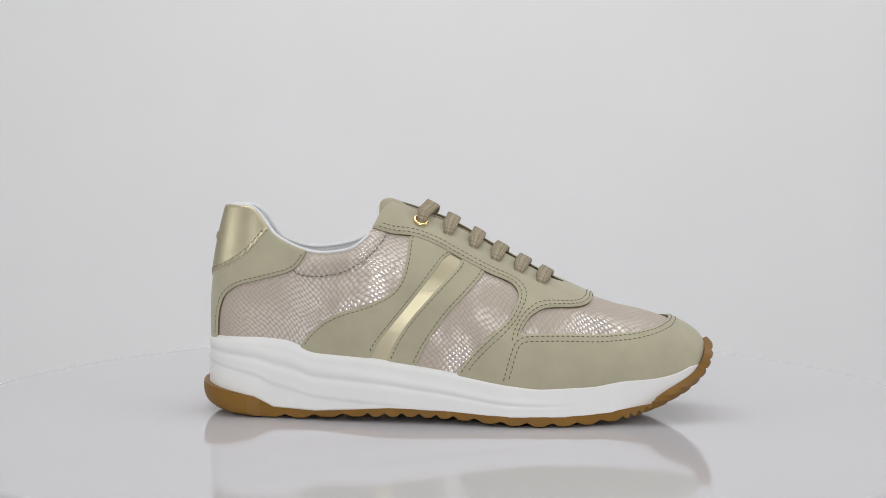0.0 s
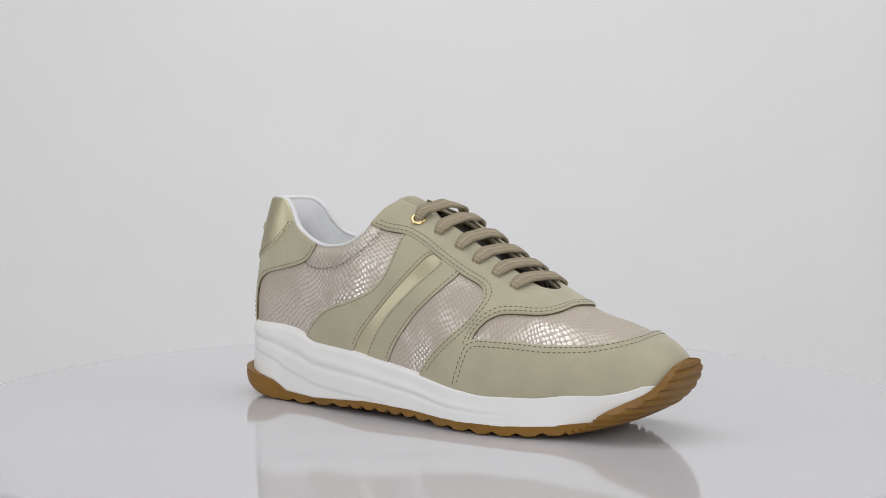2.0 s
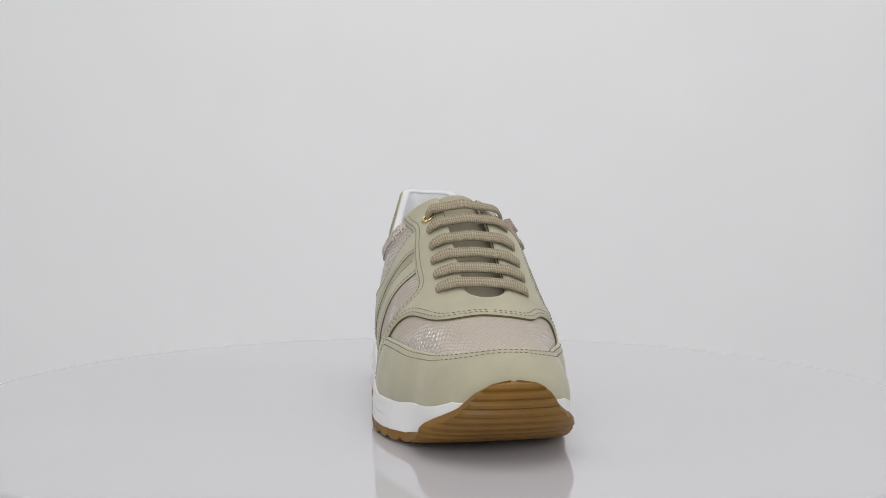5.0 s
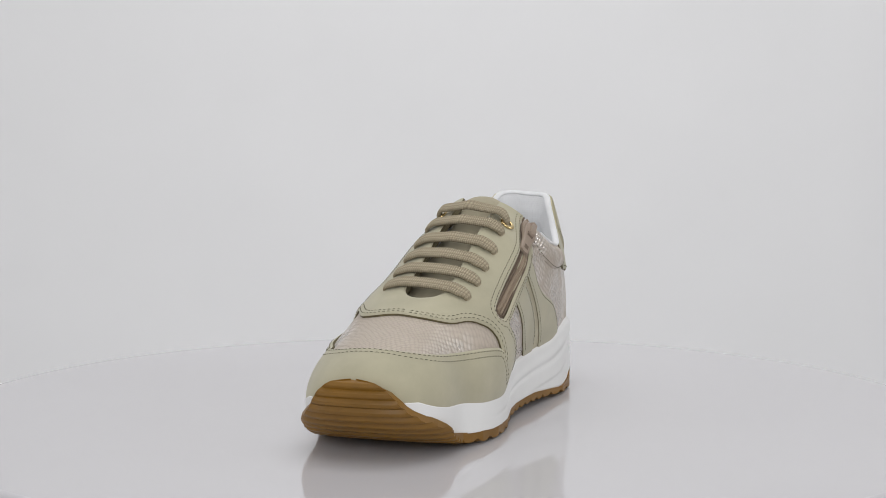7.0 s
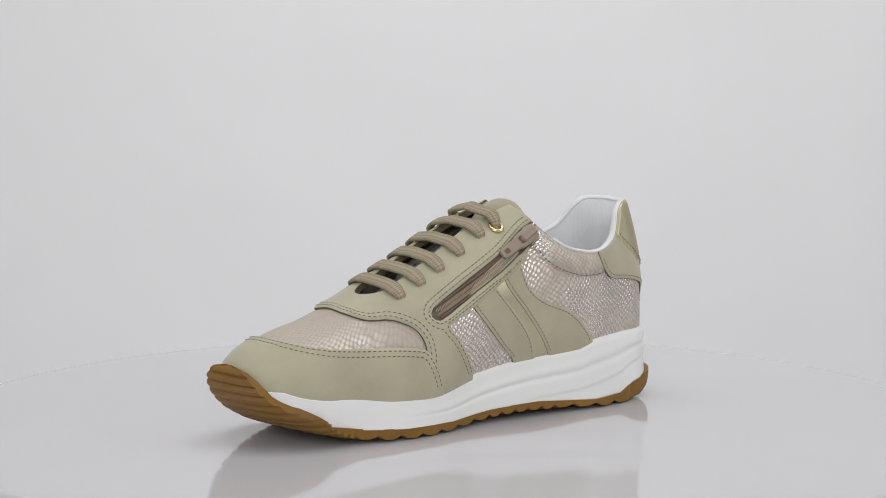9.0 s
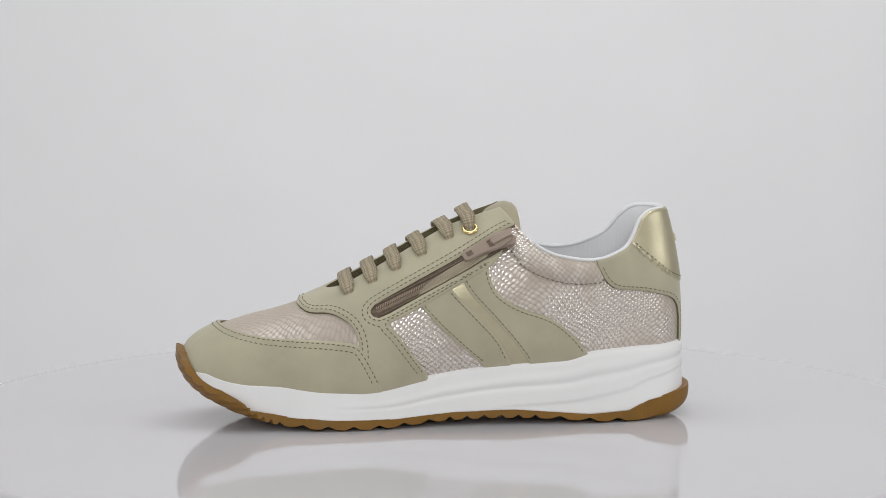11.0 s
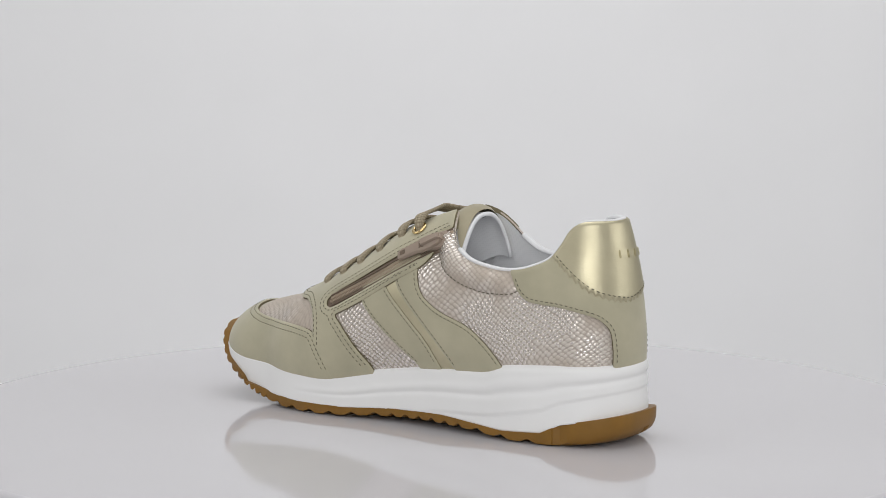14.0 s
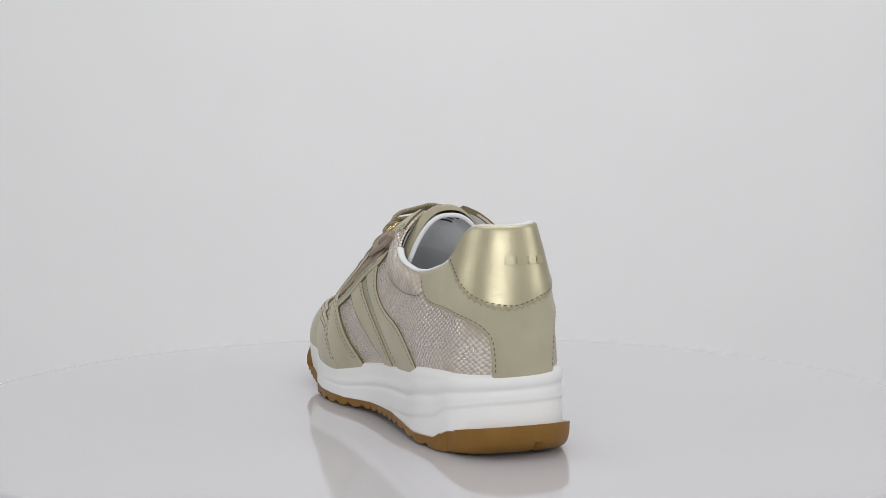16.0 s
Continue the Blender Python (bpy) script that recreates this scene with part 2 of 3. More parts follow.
GN = grid_normals(GRID)
for _ in range(3):
    GN = (GN + np.roll(GN, 1, 0) + np.roll(GN, -1, 0)) / 3
GN /= np.linalg.norm(GN, axis=2)[:, :, None] + 1e-9
GN[:, -1] = GN[:, -2]
for i in range(NS):
    j = 2 * NS + NT - 2 - i
    GN[i, -1] = GN[j, -1] = (GN[i, -1] + GN[j, -1]) / np.linalg.norm(GN[i, -1] + GN[j, -1])
    GRID[i, -1] = GRID[j, -1] = (GRID[i, -1] + GRID[j, -1]) / 2
NORMALS = GN.reshape(-1, 3)
GIRTH = np.concatenate([np.zeros((NR, 1)), np.cumsum(np.linalg.norm(np.diff(GRID, axis=1), axis=2), 1)], 1)
# pattern coordinates: along the shoe (round the heel by its arc) and up the girth; on the vamp out from the ridge
LENGTH = GRID[:, NC // 3, 0].copy()
LENGTH = np.where(GRID[:, 0, 0] < HX, HX - 30 * (math.pi / 2 - np.abs(np.arctan2(GRID[:, 0, 1] - 11.5, HX - GRID[:, 0, 0]))), LENGTH)
UVS = np.stack([np.repeat(LENGTH[:, None], NC, 1), GIRTH], 2)


def centre_of(x):
    return table(x, (40, 10), (75, 7), (95, 4), (150, 2))


VAMP = GRID[:, :, 0] > 40
UVS[:, :, 0] = np.where(VAMP, GRID[:, :, 0], UVS[:, :, 0])
UVS[:, :, 1] = np.where(VAMP, 1.15 * (GRID[:, :, 1] - centre_of(GRID[:, :, 0])), UVS[:, :, 1])
UVS = UVS.reshape(-1, 2)
TRIS = []
for i in range(NR):
    j = (i + 1) % NR
    for k in range(NC - 1):
        a, b, c, d = i * NC + k, j * NC + k, j * NC + k + 1, i * NC + k + 1
        TRIS += [(a, b, c), (a, c, d)] if (i + k) % 2 else [(a, b, d), (b, c, d)]
TRIS = np.array(TRIS)


def centre_y(x):
    return table(x, (-135, 11), (-100, 11), (-25, 13), (0, 12), (40, 10), (75, 7), (95, 4), (150, 2))


VX, VY, VZ = VERTS.T
MEDIAL = np.clip((VY - centre_y(VX)) / 16 + 0.5, 0, 1)
MEDIAL = MEDIAL * MEDIAL * (3 - 2 * MEDIAL)


def rounded(poly, times=2):
    """Corner cutting, for softly curved pattern edges."""
    p = np.array(poly, float)
    for _ in range(times):
        q = np.roll(p, -1, 0)
        p = np.stack([p * 0.8 + q * 0.2, p * 0.2 + q * 0.8], 1).reshape(-1, 2)
    return p


def inside_distance(px, py, poly):
    """Signed distance to a closed outline, positive inside."""
    best = np.full(px.shape, 1e9)
    odd = np.zeros(px.shape, bool)
    q = np.roll(poly, -1, 0)
    for (ax, ay), (bx, by) in zip(poly, q):
        ex, ey = bx - ax, by - ay
        t = np.clip(((px - ax) * ex + (py - ay) * ey) / (ex * ex + ey * ey + 1e-12), 0, 1)
        best = np.minimum(best, (px - ax - t * ex) ** 2 + (py - ay - t * ey) ** 2)
        hit = ((ay > py) != (by > py)) & (px < (bx - ax) * (py - ay) / (by - ay + 1e-12) + ax)
        odd ^= hit
    return np.where(odd, 1, -1) * np.sqrt(best)


def true_distance(f):
    """Divides by the slope along the surface, so that widths hold where it turns away."""
    g = f.reshape(NR, NC)
    fu = (np.roll(g, -1, 0) - np.roll(g, 1, 0)) / 2
    fv = np.gradient(g, axis=1)
    ru = (np.roll(GRID, -1, 0) - np.roll(GRID, 1, 0)) / 2
    rv = np.gradient(GRID, axis=1)
    E, F, G = (ru * ru).sum(2), (ru * rv).sum(2), (rv * rv).sum(2)
    det = np.maximum(E * G - F * F, 1e-6)
    slope = np.sqrt(np.maximum((G * fu * fu - 2 * F * fu * fv + E * fv * fv) / det, 0))
    slope = np.clip(slope, 0.35, 1.2)
    for _ in range(4):
        slope = (slope + np.roll(slope, 1, 0) + np.roll(slope, -1, 0)) / 3
    return (g / slope).ravel()


def side_field(outer=None, inner=None, turns=2):
    """A pattern piece from its side-view outlines (x, z) on the outer and inner side."""
    fo = inside_distance(VX, VZ, rounded(outer, turns)) if outer is not None else np.full(VX.shape, -60.0)
    fi = inside_distance(VX, VZ, rounded(inner, turns)) if inner is not None else np.full(VX.shape, -60.0)
    if outer is None or inner is None:
        sharp = VY > centre_y(VX)
        return true_distance(np.where(sharp, fi, fo))
    return true_distance(fo * (1 - MEDIAL) + fi * MEDIAL)


class Cut:
    """The part of the form where field > 0; vertices stay tied to the form's own, so any value can be read on them."""

    def __init__(self, field, level=0.0):
        d = field - level
        pos = d > 0
        count = pos[TRIS].sum(1)
        self.i, self.j, self.t = [], [], []
        index, tris, border = {}, [], []

        def vert(a, b=None):
            key = (a, a) if b is None else (min(a, b), max(a, b))
            if key not in index:
                index[key] = len(self.i)
                self.i.append(key[0])
                self.j.append(key[1])
                p, q = d[key[0]], d[key[1]]
                self.t.append(0.0 if b is None else p / (p - q))
            return index[key]

        for tri in TRIS[count == 3]:
            tris.append([vert(int(a)) for a in tri])
        for tri in TRIS[(count > 0) & (count < 3)]:
            tri = [int(a) for a in tri]
            while not (pos[tri[0]] != pos[tri[1]] and pos[tri[0]] != pos[tri[2]]):
                tri = tri[1:] + tri[:1]
            a, b, c = tri
            ab, ac = vert(a, b), vert(a, c)
            if pos[a]:
                tris.append([vert(a), ab, ac])
                border.append((ab, ac))
            else:
                vb, vc = vert(b), vert(c)
                tris += [[ab, vb, vc], [ab, vc, ac]]
                border.append((ac, ab))
        self.i, self.j, self.t = np.array(self.i, int), np.array(self.j, int), np.array(self.t)
        self.tris, self.border = tris, border

    def read(self, values):
        t = self.t if values.ndim == 1 else self.t[:, None]
        return values[self.i] * (1 - t) + values[self.j] * t

    def lines(self):
        """The border as chained runs of vertex numbers."""
        nxt = {}
        for a, b in self.border:
            nxt.setdefault(a, []).append(b)
        starts = set(nxt) - {b for a, b in self.border}
        runs, used = [], set()
        for s in list(starts) + list(nxt):
            if s in used:
                continue
            run, cur = [s], s
            used.add(s)
            while cur in nxt:
                cur = nxt[cur][0]
                run.append(cur)
                if cur in used:
                    break
                used.add(cur)
            if len(run) > 2:
                runs.append(run)
        return runs


def shell(name, field, rise, mat, parent, label="", sink=0.25, puff=None):
    """A pattern piece laid on the form: raised face, soft edge and a cut side."""
    c = Cut(field)
    p, nrm, d = c.read(VERTS), c.read(NORMALS), c.read(field)
    nrm /= np.linalg.norm(nrm, axis=1)[:, None]
    e = np.clip(d / 1.3, 0, 1)
    h = rise * (0.6 + 0.4 * e * (2 - e))
    if puff is not None:
        h = h + c.read(puff)
    top = p + nrm * h[:, None]
    low = p - nrm * sink
    n = len(top)
    edge = sorted({v for b in c.border for v in b})
    back = {v: n + k for k, v in enumerate(edge)}
    faces = [tuple(t) for t in c.tris] + [(a, b, back[b], back[a]) for a, b in c.border]
    verts = np.concatenate([top, low[edge]]) / 1000
    me = mesh_of(name, verts, faces, mat)
    if mat is NUBUCK:
        me.materials.append(RAW)
        me.polygons.foreach_set("material_index", [0] * len(c.tris) + [1] * len(c.border))
    uv = c.read(UVS)
    uv = np.concatenate([uv, uv[edge]]) / 1000
    layer = me.uv_layers.new(name="girth")
    loops = np.zeros(len(me.loops), int)
    me.loops.foreach_get("vertex_index", loops)
    layer.data.foreach_set("uv", uv[loops].ravel())
    sharpen(me, 50)
    fix_normals(me)
    return part(name, me, parent, label)


def stitch_row(field, level, rise, hide, pitch=2.7, length=1.75, radius=0.26):
    """Short thread stitches along a line of even distance from an edge; hidden where a piece of hide lies over it."""
    verts, faces = [], []
    c = Cut(field, level)
    p, nrm = c.read(VERTS), c.read(NORMALS)
    cover = np.full(len(p), -9.0)
    for f in hide:
        cover = np.maximum(cover, c.read(f))
    for run in c.lines():
        q, m, k = p[run], nrm[run], cover[run]
        if len(q) > 8:                              # even out the small steps of the form
            for _ in range(3):
                q[1:-1] = (q[:-2] + 2 * q[1:-1] + q[2:]) / 4
        s = np.concatenate([[0], np.cumsum(np.linalg.norm(np.diff(q, axis=0), axis=1))])
        for a in np.arange(1, s[-1] - length, pitch):
            mid = a + length / 2
            if np.interp(mid, s, k) > -0.3:
                continue
            A, Bq = (np.array([np.interp(w, s, q[:, i]) for i in range(3)]) for w in (a, a + length))
            N = np.array([np.interp(mid, s, m[:, i]) for i in range(3)])
            T = (Bq - A) / (np.linalg.norm(Bq - A) + 1e-9)
            W = np.cross(N, T)
            base = len(verts)
            for pt, lift, wd in ((A, -0.12, 0.6), ((A * 3 + Bq) / 4, 0.18, 1), ((A + 3 * Bq) / 4, 0.18, 1), (Bq, -0.12, 0.6)):
                o = pt + N * (rise + lift)
                verts += [o - W * radius * wd, o + N * radius * 0.7 * wd, o + W * radius * wd]
            for r in range(3):
                b = base + 3 * r
                faces += [(b, b + 3, b + 4, b + 1), (b + 1, b + 4, b + 5, b + 2)]
    return verts, faces


def stitching(parent, rows):
    verts, faces = [], []
    for field, level, rise, hide in rows:
        v, f = stitch_row(field, level, rise, hide)
        faces += [tuple(k + len(verts) for k in q) for q in f]
        verts += v
    if faces:
        tagged(part("stitching", mesh_of("stitching", np.array(verts) / 1000, faces, THREAD), parent, "dark olive thread stitches"), kind="stuff")


# ---- pattern outlines, side view (x, z) ----
MOUTH_OUT = [(-160, 114), (-119, 114.3), (-106, 114.3), (-100, 108.5), (-93, 98.5), (-79, 91.8), (-67, 89.6), (-51, 91.8), (-42, 98.5), (-38, 106), (-34.5, 112.5), (-30, 116), (-24, 118.5), (-17, 124), (-17, 170), (-160, 170)]
MOUTH_IN = [(-160, 113.5), (-122, 113.5), (-108, 113.3), (-102, 109), (-98, 100.5), (-93, 93.4), (-80, 88.3), (-68, 87.6), (-50, 91), (-40, 97), (-33, 105), (-29, 111.5), (-24, 117), (-17, 124), (-17, 170), (-160, 170)]
TOE_OUT = [(29, 16), (29.5, 23.5), (33, 36.3), (36, 45.5), (42, 49.2), (64, 48.7), (82, 47.5), (101, 47.8), (113, 49.5), (120, 51.2), (126, 53.5), (165, 60), (165, 0), (25, 0)]
TOE_IN = [(40, 16), (41, 22), (46, 32.6), (51, 41.7), (55, 46.2), (71, 47.6), (99, 47.6), (113, 49.5), (120, 51.2), (126, 53.5), (165, 60), (165, 0), (38, 0)]
EYE_OUT = [(-46, 105), (-41, 103.8), (-29, 99.8), (-17, 98.8), (-5, 94.2), (4, 89.3), (22, 79.8), (36, 74.2), (39.5, 70), (39.5, 66), (35, 56.7), (22, 45.9), (13, 36.7), (6, 26.2), (3, 15), (36, 10), (40, 30), (40, 48.8), (45, 57.1), (53, 61.7), (73, 60.8), (80, 62.6), (83, 68), (80, 90), (40, 120), (-20, 150), (-50, 150)]
EYE_IN = [(-50, 112), (-40, 112), (-33, 108.5), (-28, 100), (-24, 93), (-18, 86), (-3, 78.3), (22, 64.3), (36, 57.5), (39.5, 56), (34, 51), (25, 39), (17, 29), (14, 15), (48, 10), (54, 30), (54, 48.8), (58, 56.5), (67, 61), (78, 60.2), (82.5, 62.5), (84.5, 68), (80, 90), (40, 120), (-20, 150), (-50, 150)]
HEEL_OUT = [(-75, 96), (-75, 89.7), (-79, 82.6), (-85, 78.9), (-97, 75.7), (-113, 71.7), (-120, 66.1), (-123, 58.2), (-124, 47.9), (-124, 30), (-165, 30), (-165, 150), (-75, 150)]
HEEL_IN = [(-72, 96), (-74, 87), (-79, 76.5), (-85, 71.9), (-104, 70.2), (-119, 66.3), (-124, 60), (-125, 47.7), (-124, 30), (-165, 30), (-165, 150), (-72, 150)]
TAB_OUT = [(-160, 73.5), (-130, 75.5), (-119, 80.8), (-108, 87.9), (-98, 98.9), (-94, 104), (-92, 150), (-160, 150)]
TAB_IN = [(-160, 71), (-130, 71.8), (-116, 77.4), (-104, 87.2), (-96, 93.8), (-92, 99), (-90, 150), (-160, 150)]
QUARTER_OUT = [(-19, 101), (-20.5, 87.5), (-23, 76.8), (-29, 69.1), (-42, 63), (-57, 58.4), (-66, 53.8), (-74, 46.1), (-82, 34), (-60, 26), (-17, 20), (-16, 30.6), (-10, 42.9), (1, 58.3), (13, 70.6), (23, 81), (16, 90), (-5, 101)]
QUARTER_IN = [(-16, 94), (-15, 81.9), (-19, 71.4), (-30, 64), (-48, 58.2), (-57, 52.2), (-66, 43.3), (-74, 32), (-50, 24), (-17, 22), (-13, 33.4), (-5, 39.4), (10, 52.9), (22, 65.5), (22, 74), (0, 88)]
STRIPE_OUT = [(2, 90.5), (11, 87), (-5, 70.6), (-19, 55.3), (-27, 42.9), (-31, 33.4), (-33, 24), (-44, 24), (-40, 34.6), (-36, 43), (-26, 55.3), (-11, 73.7)]
STRIPE_IN = [(1, 82), (-5, 71.3), (-18, 57.8), (-30, 44.3), (-37, 35.3), (-42, 25), (-32, 25), (-28, 34.3), (-21, 47.2), (-8, 60.7), (1, 69.7), (8, 78)]
PAD_OUT = [(-30, 112), (-31, 97.5), (-42, 85.8), (-54, 79.1), (-69, 76), (-84, 78), (-90, 110)]
PAD_IN = [(-22, 108), (-27, 93.1), (-33, 84.1), (-45, 78.2), (-60, 74.5), (-82, 75), (-88, 110)]
ZIP = [(47.6, 62.6), (46.6, 60.0), (42.4, 59.0), (18, 72.0), (-6.6, 85.0), (-27, 95.4), (-39, 100), (-36, 108), (-23, 102.4), (-3.4, 91.8), (21, 78.6), (44.5, 66)]


def build_fields():
    f = {}
    mouth = side_field(MOUTH_OUT, MOUTH_IN)
    t = np.clip((VX + 60) / 110, 0, 1)
    slit = true_distance(np.hypot(VX - np.clip(VX, -80, 55), VY - centre_y(VX)) - (10.0 + 1.0 * t))
    slit = np.where(VX > -90, slit, 60.0)
    slit = np.where(VZ < 60, 60.0, slit)
    keep = np.minimum(-mouth, slit)
    f["mouth"], f["slit"], f["keep"] = -mouth, slit, keep
    zipf = side_field(None, ZIP, 1)
    f["zip"] = zipf
    f["toe"] = side_field(TOE_OUT, TOE_IN)
    f["eye_raw"] = np.minimum(side_field(EYE_OUT, EYE_IN), -zipf)
    f["eye"] = np.minimum(f["eye_raw"], keep)
    f["heel_raw"] = side_field(HEEL_OUT, HEEL_IN)
    f["heel"] = np.minimum(f["heel_raw"], keep)
    tab = side_field(TAB_OUT, TAB_IN)
    f["tab_line"] = tab
    way = np.arctan2(VY - 11, -(VX + 85)) * 38
    f["tab"] = np.minimum(tab + 1.7 * np.abs((way / 2.9) % 1 * 2 - 1) - 0.8, keep)
    f["stripe_out"], f["stripe_in"] = side_field(STRIPE_OUT, None, 1), side_field(None, STRIPE_IN, 1)
    f["quarter_out"] = np.minimum(side_field(QUARTER_OUT, None), -f["stripe_out"])
    f["quarter_in"] = np.minimum(side_field(None, QUARTER_IN), -f["stripe_in"])
    f["pad_out"] = np.minimum(side_field(PAD_OUT, None), keep)
    f["pad_in"] = np.minimum(side_field(None, PAD_IN), keep)
    return f


def surface_point(x, z, side):
    """Point and outward normal of the form's side at x and height z."""
    i = int(round((x - HX) / (TX - HX) * (NS - 1)))
    r = i if side < 0 else NS + NT - 1 + (NS - 1 - i)
    k = int(np.argmax(GRID[r, :, 2] >= z)) if GRID[r, -1, 2] > z else NC - 1
    k = max(k, 1)
    a, b = GRID[r, k - 1], GRID[r, k]
    t = np.clip((z - a[2]) / (b[2] - a[2] + 1e-9), 0, 1)
    p = a * (1 - t) + b * t
    p[0] = x
    return p, GN[r, k]


def across(x):
    """The section of the form's upper half at x, as arrays y, z from outer to inner side."""
    i = (x - HX) / (TX - HX) * (NS - 1)
    i0 = int(np.clip(math.floor(i), 0, NS - 2))
    t = i - i0
    lo = GRID[i0, NC // 3:] * (1 - t) + GRID[i0 + 1, NC // 3:] * t
    j0 = NS + NT - 1 + (NS - 1 - i0)
    hi = GRID[j0, NC // 3:] * (1 - t) + GRID[j0 - 1, NC // 3:] * t
    y = np.concatenate([lo[:, 1], hi[::-1, 1]])
    z = np.concatenate([lo[:, 2], hi[::-1, 2]])
    return y, z


def height_at(x, y):
    a, b = across(x)
    o = np.argsort(a)
    return float(np.interp(y, a[o], b[o]))


def tube(path, normals, half_w, half_t, sides=10, power=1.0):
    """A band of rounded section along a path; normals give its upper side."""
    path, normals = np.array(path, float), np.array(normals, float)
    tan = np.gradient(path, axis=0)
    tan /= np.linalg.norm(tan, axis=1)[:, None] + 1e-9
    side = np.cross(tan, normals)
    side /= np.linalg.norm(side, axis=1)[:, None] + 1e-9
    up = np.cross(side, tan)
    hw = np.broadcast_to(half_w, (len(path),))
    ht = np.broadcast_to(half_t, (len(path),))
    v = []
    for i in range(len(path)):
        for s in range(sides):
            a = 2 * math.pi * s / sides
            c, d = math.cos(a), math.sin(a)
            c, d = math.copysign(abs(c) ** power, c), math.copysign(abs(d) ** power, d)
            v.append(path[i] + side[i] * hw[i] * c + up[i] * ht[i] * d)
    n = len(path)
    f = [(i * sides + s, i * sides + (s + 1) % sides, (i + 1) * sides + (s + 1) % sides, (i + 1) * sides + s) for i in range(n - 1) for s in range(sides)]
    f += [tuple(range(sides))[::-1], tuple((n - 1) * sides + s for s in range(sides))]
    return v, f


FIELDS = build_fields()


FEATHER = np.repeat(STATIONS[:, 0, 2:3] + 6.5, NC, 1).ravel() - VZ      # positive where the foam covers


def build_upper():
    F = FIELDS
    shell("vamp_and_quarter", F["keep"], 0.0, SNAKE, sneaker, "pinkish foil-printed snakeskin base", sink=1.2)
    puff = {}
    for key in ("pad_out", "pad_in"):
        d = np.clip(F[key] / 7, 0, 1)
        puff[key] = 3.0 * d * (2 - d) * np.clip(F["mouth"] / 3, 0, 1) * np.clip(0.1 - F["heel_raw"] / 5, 0, 1) * np.clip(0.1 - F["eye_raw"] / 5, 0, 1)
        shell("collar_pad", F[key], 0.4, SNAKE, sneaker, "padded snakeskin collar", puff=puff[key])
    for key in ("stripe_out", "stripe_in"):
        shell("stripe", np.minimum(F[key] + 1.5, F["keep"]), 0.35, GOLD, sneaker, "shiny gold leather stripe")
    eye = shell("eyestay", F["eye"], 1.9, NUBUCK, sneaker, "beige nubuck lace panel", sink=2.2)
    over_q = [F["eye_raw"], F["toe"], F["zip"], FEATHER]
    for key in ("quarter_out", "quarter_in"):
        q = shell("quarter_panel", np.minimum(F[key], F["keep"]), 1.0, NUBUCK, sneaker, "beige nubuck side panel")
        stitching(q, [(F[key], 1.7, 1.0, over_q)])
    toe = shell("toe_cap", F["toe"], 2.0, NUBUCK, sneaker, "beige nubuck toe guard")
    heel = shell("heel_counter", F["heel"], 1.7, NUBUCK, sneaker, "beige nubuck heel counter")
    tab = shell("heel_tab", F["tab"], 2.5, GOLD, sneaker, "crinkled gold leather heel tab with pinked edge")
    edge = [2.5 - F["mouth"], 3.0 - F["slit"], FEATHER]
    stitching(eye, [(F["eye_raw"], 1.7, 1.9, [F["toe"]] + edge), (F["eye_raw"], 4.3, 1.9, [F["toe"]] + edge)])
    stitching(toe, [(F["toe"], 1.7, 2.0, [FEATHER]), (F["toe"], 4.3, 2.0, [FEATHER])])
    stitching(heel, [(F["heel_raw"], 1.7, 1.7, [F["tab"]] + edge)])
    stitching(tab, [(F["tab_line"], 2.2, 2.5, edge)])
    stitching(eye, [(F["pad_out"], 0.8, 1.15, [F["eye_raw"], F["heel_raw"]] + edge), (F["pad_in"], 0.8, 1.15, [F["eye_raw"], F["heel_raw"]] + edge)])


def build_lining():
    F = FIELDS
    # inner wall of the shoe, a hand's breadth deep, with the white binding round the mouth
    c = Cut(np.minimum(F["mouth"], np.where(VX > -62, F["slit"] - 4, 40.0)))
    p, nrm = c.read(VERTS), c.read(NORMALS)
    m = c.read(F["mouth"])
    pad = 2.0 + 3.5 * np.clip(m / 14, 0, 1) + 3.0 * np.clip((-p[:, 0] - 80) / 20, 0, 1) * np.clip(m / 9, 0, 1) ** 0.6
    inner = p - nrm * pad[:, None]
    ok = [t for t in c.tris if inner[t, 0].mean() < 20 and inner[t, 2].mean() > 44]
    me = mesh_of("lining", inner / 1000, [tuple(t)[::-1] for t in ok], LINING)
    part("lining", me, sneaker, "white mesh textile lining")
    rim = Cut(F["mouth"], 0.0)
    pr, nr = rim.read(VERTS), rim.read(NORMALS)
    for run in rim.lines():
        q, nn = pr[run].copy(), nr[run].copy()
        if len(q) < 40:
            continue
        sel = q[:, 0] < -41
        q, nn = q[sel], nn[sel]
        jump = np.linalg.norm(np.diff(q, axis=0), axis=1)
        cut = int(np.argmax(jump)) + 1 if jump.max() > 8 else 0
        q, nn = np.roll(q, -cut, 0), np.roll(nn, -cut, 0)
        for _ in range(12):
            q[1:-1] = (q[:-2] + 2 * q[1:-1] + q[2:]) / 4
        path = q - nn * 0.9 + np.array([0, 0, 0.2])
        v, f = tube(path, nn, 1.1, 2.0, 12)
        part("collar_binding", fix_normals(mesh_of("collar_binding", np.array(v) / 1000, f, BINDING)), sneaker, "soft white collar binding")
    # insole
    ring = offset_ring(STATIONS[:, 0, :2], -5.0)
    keep = [i for i in range(0, NR, 4) if ring[i, 0] < 40]
    v = [(ring[i, 0], ring[i, 1], 46) for i in keep]
    part("insole", mesh_of("insole", np.array(v) / 1000, [tuple(range(len(v)))], LINING), sneaker)


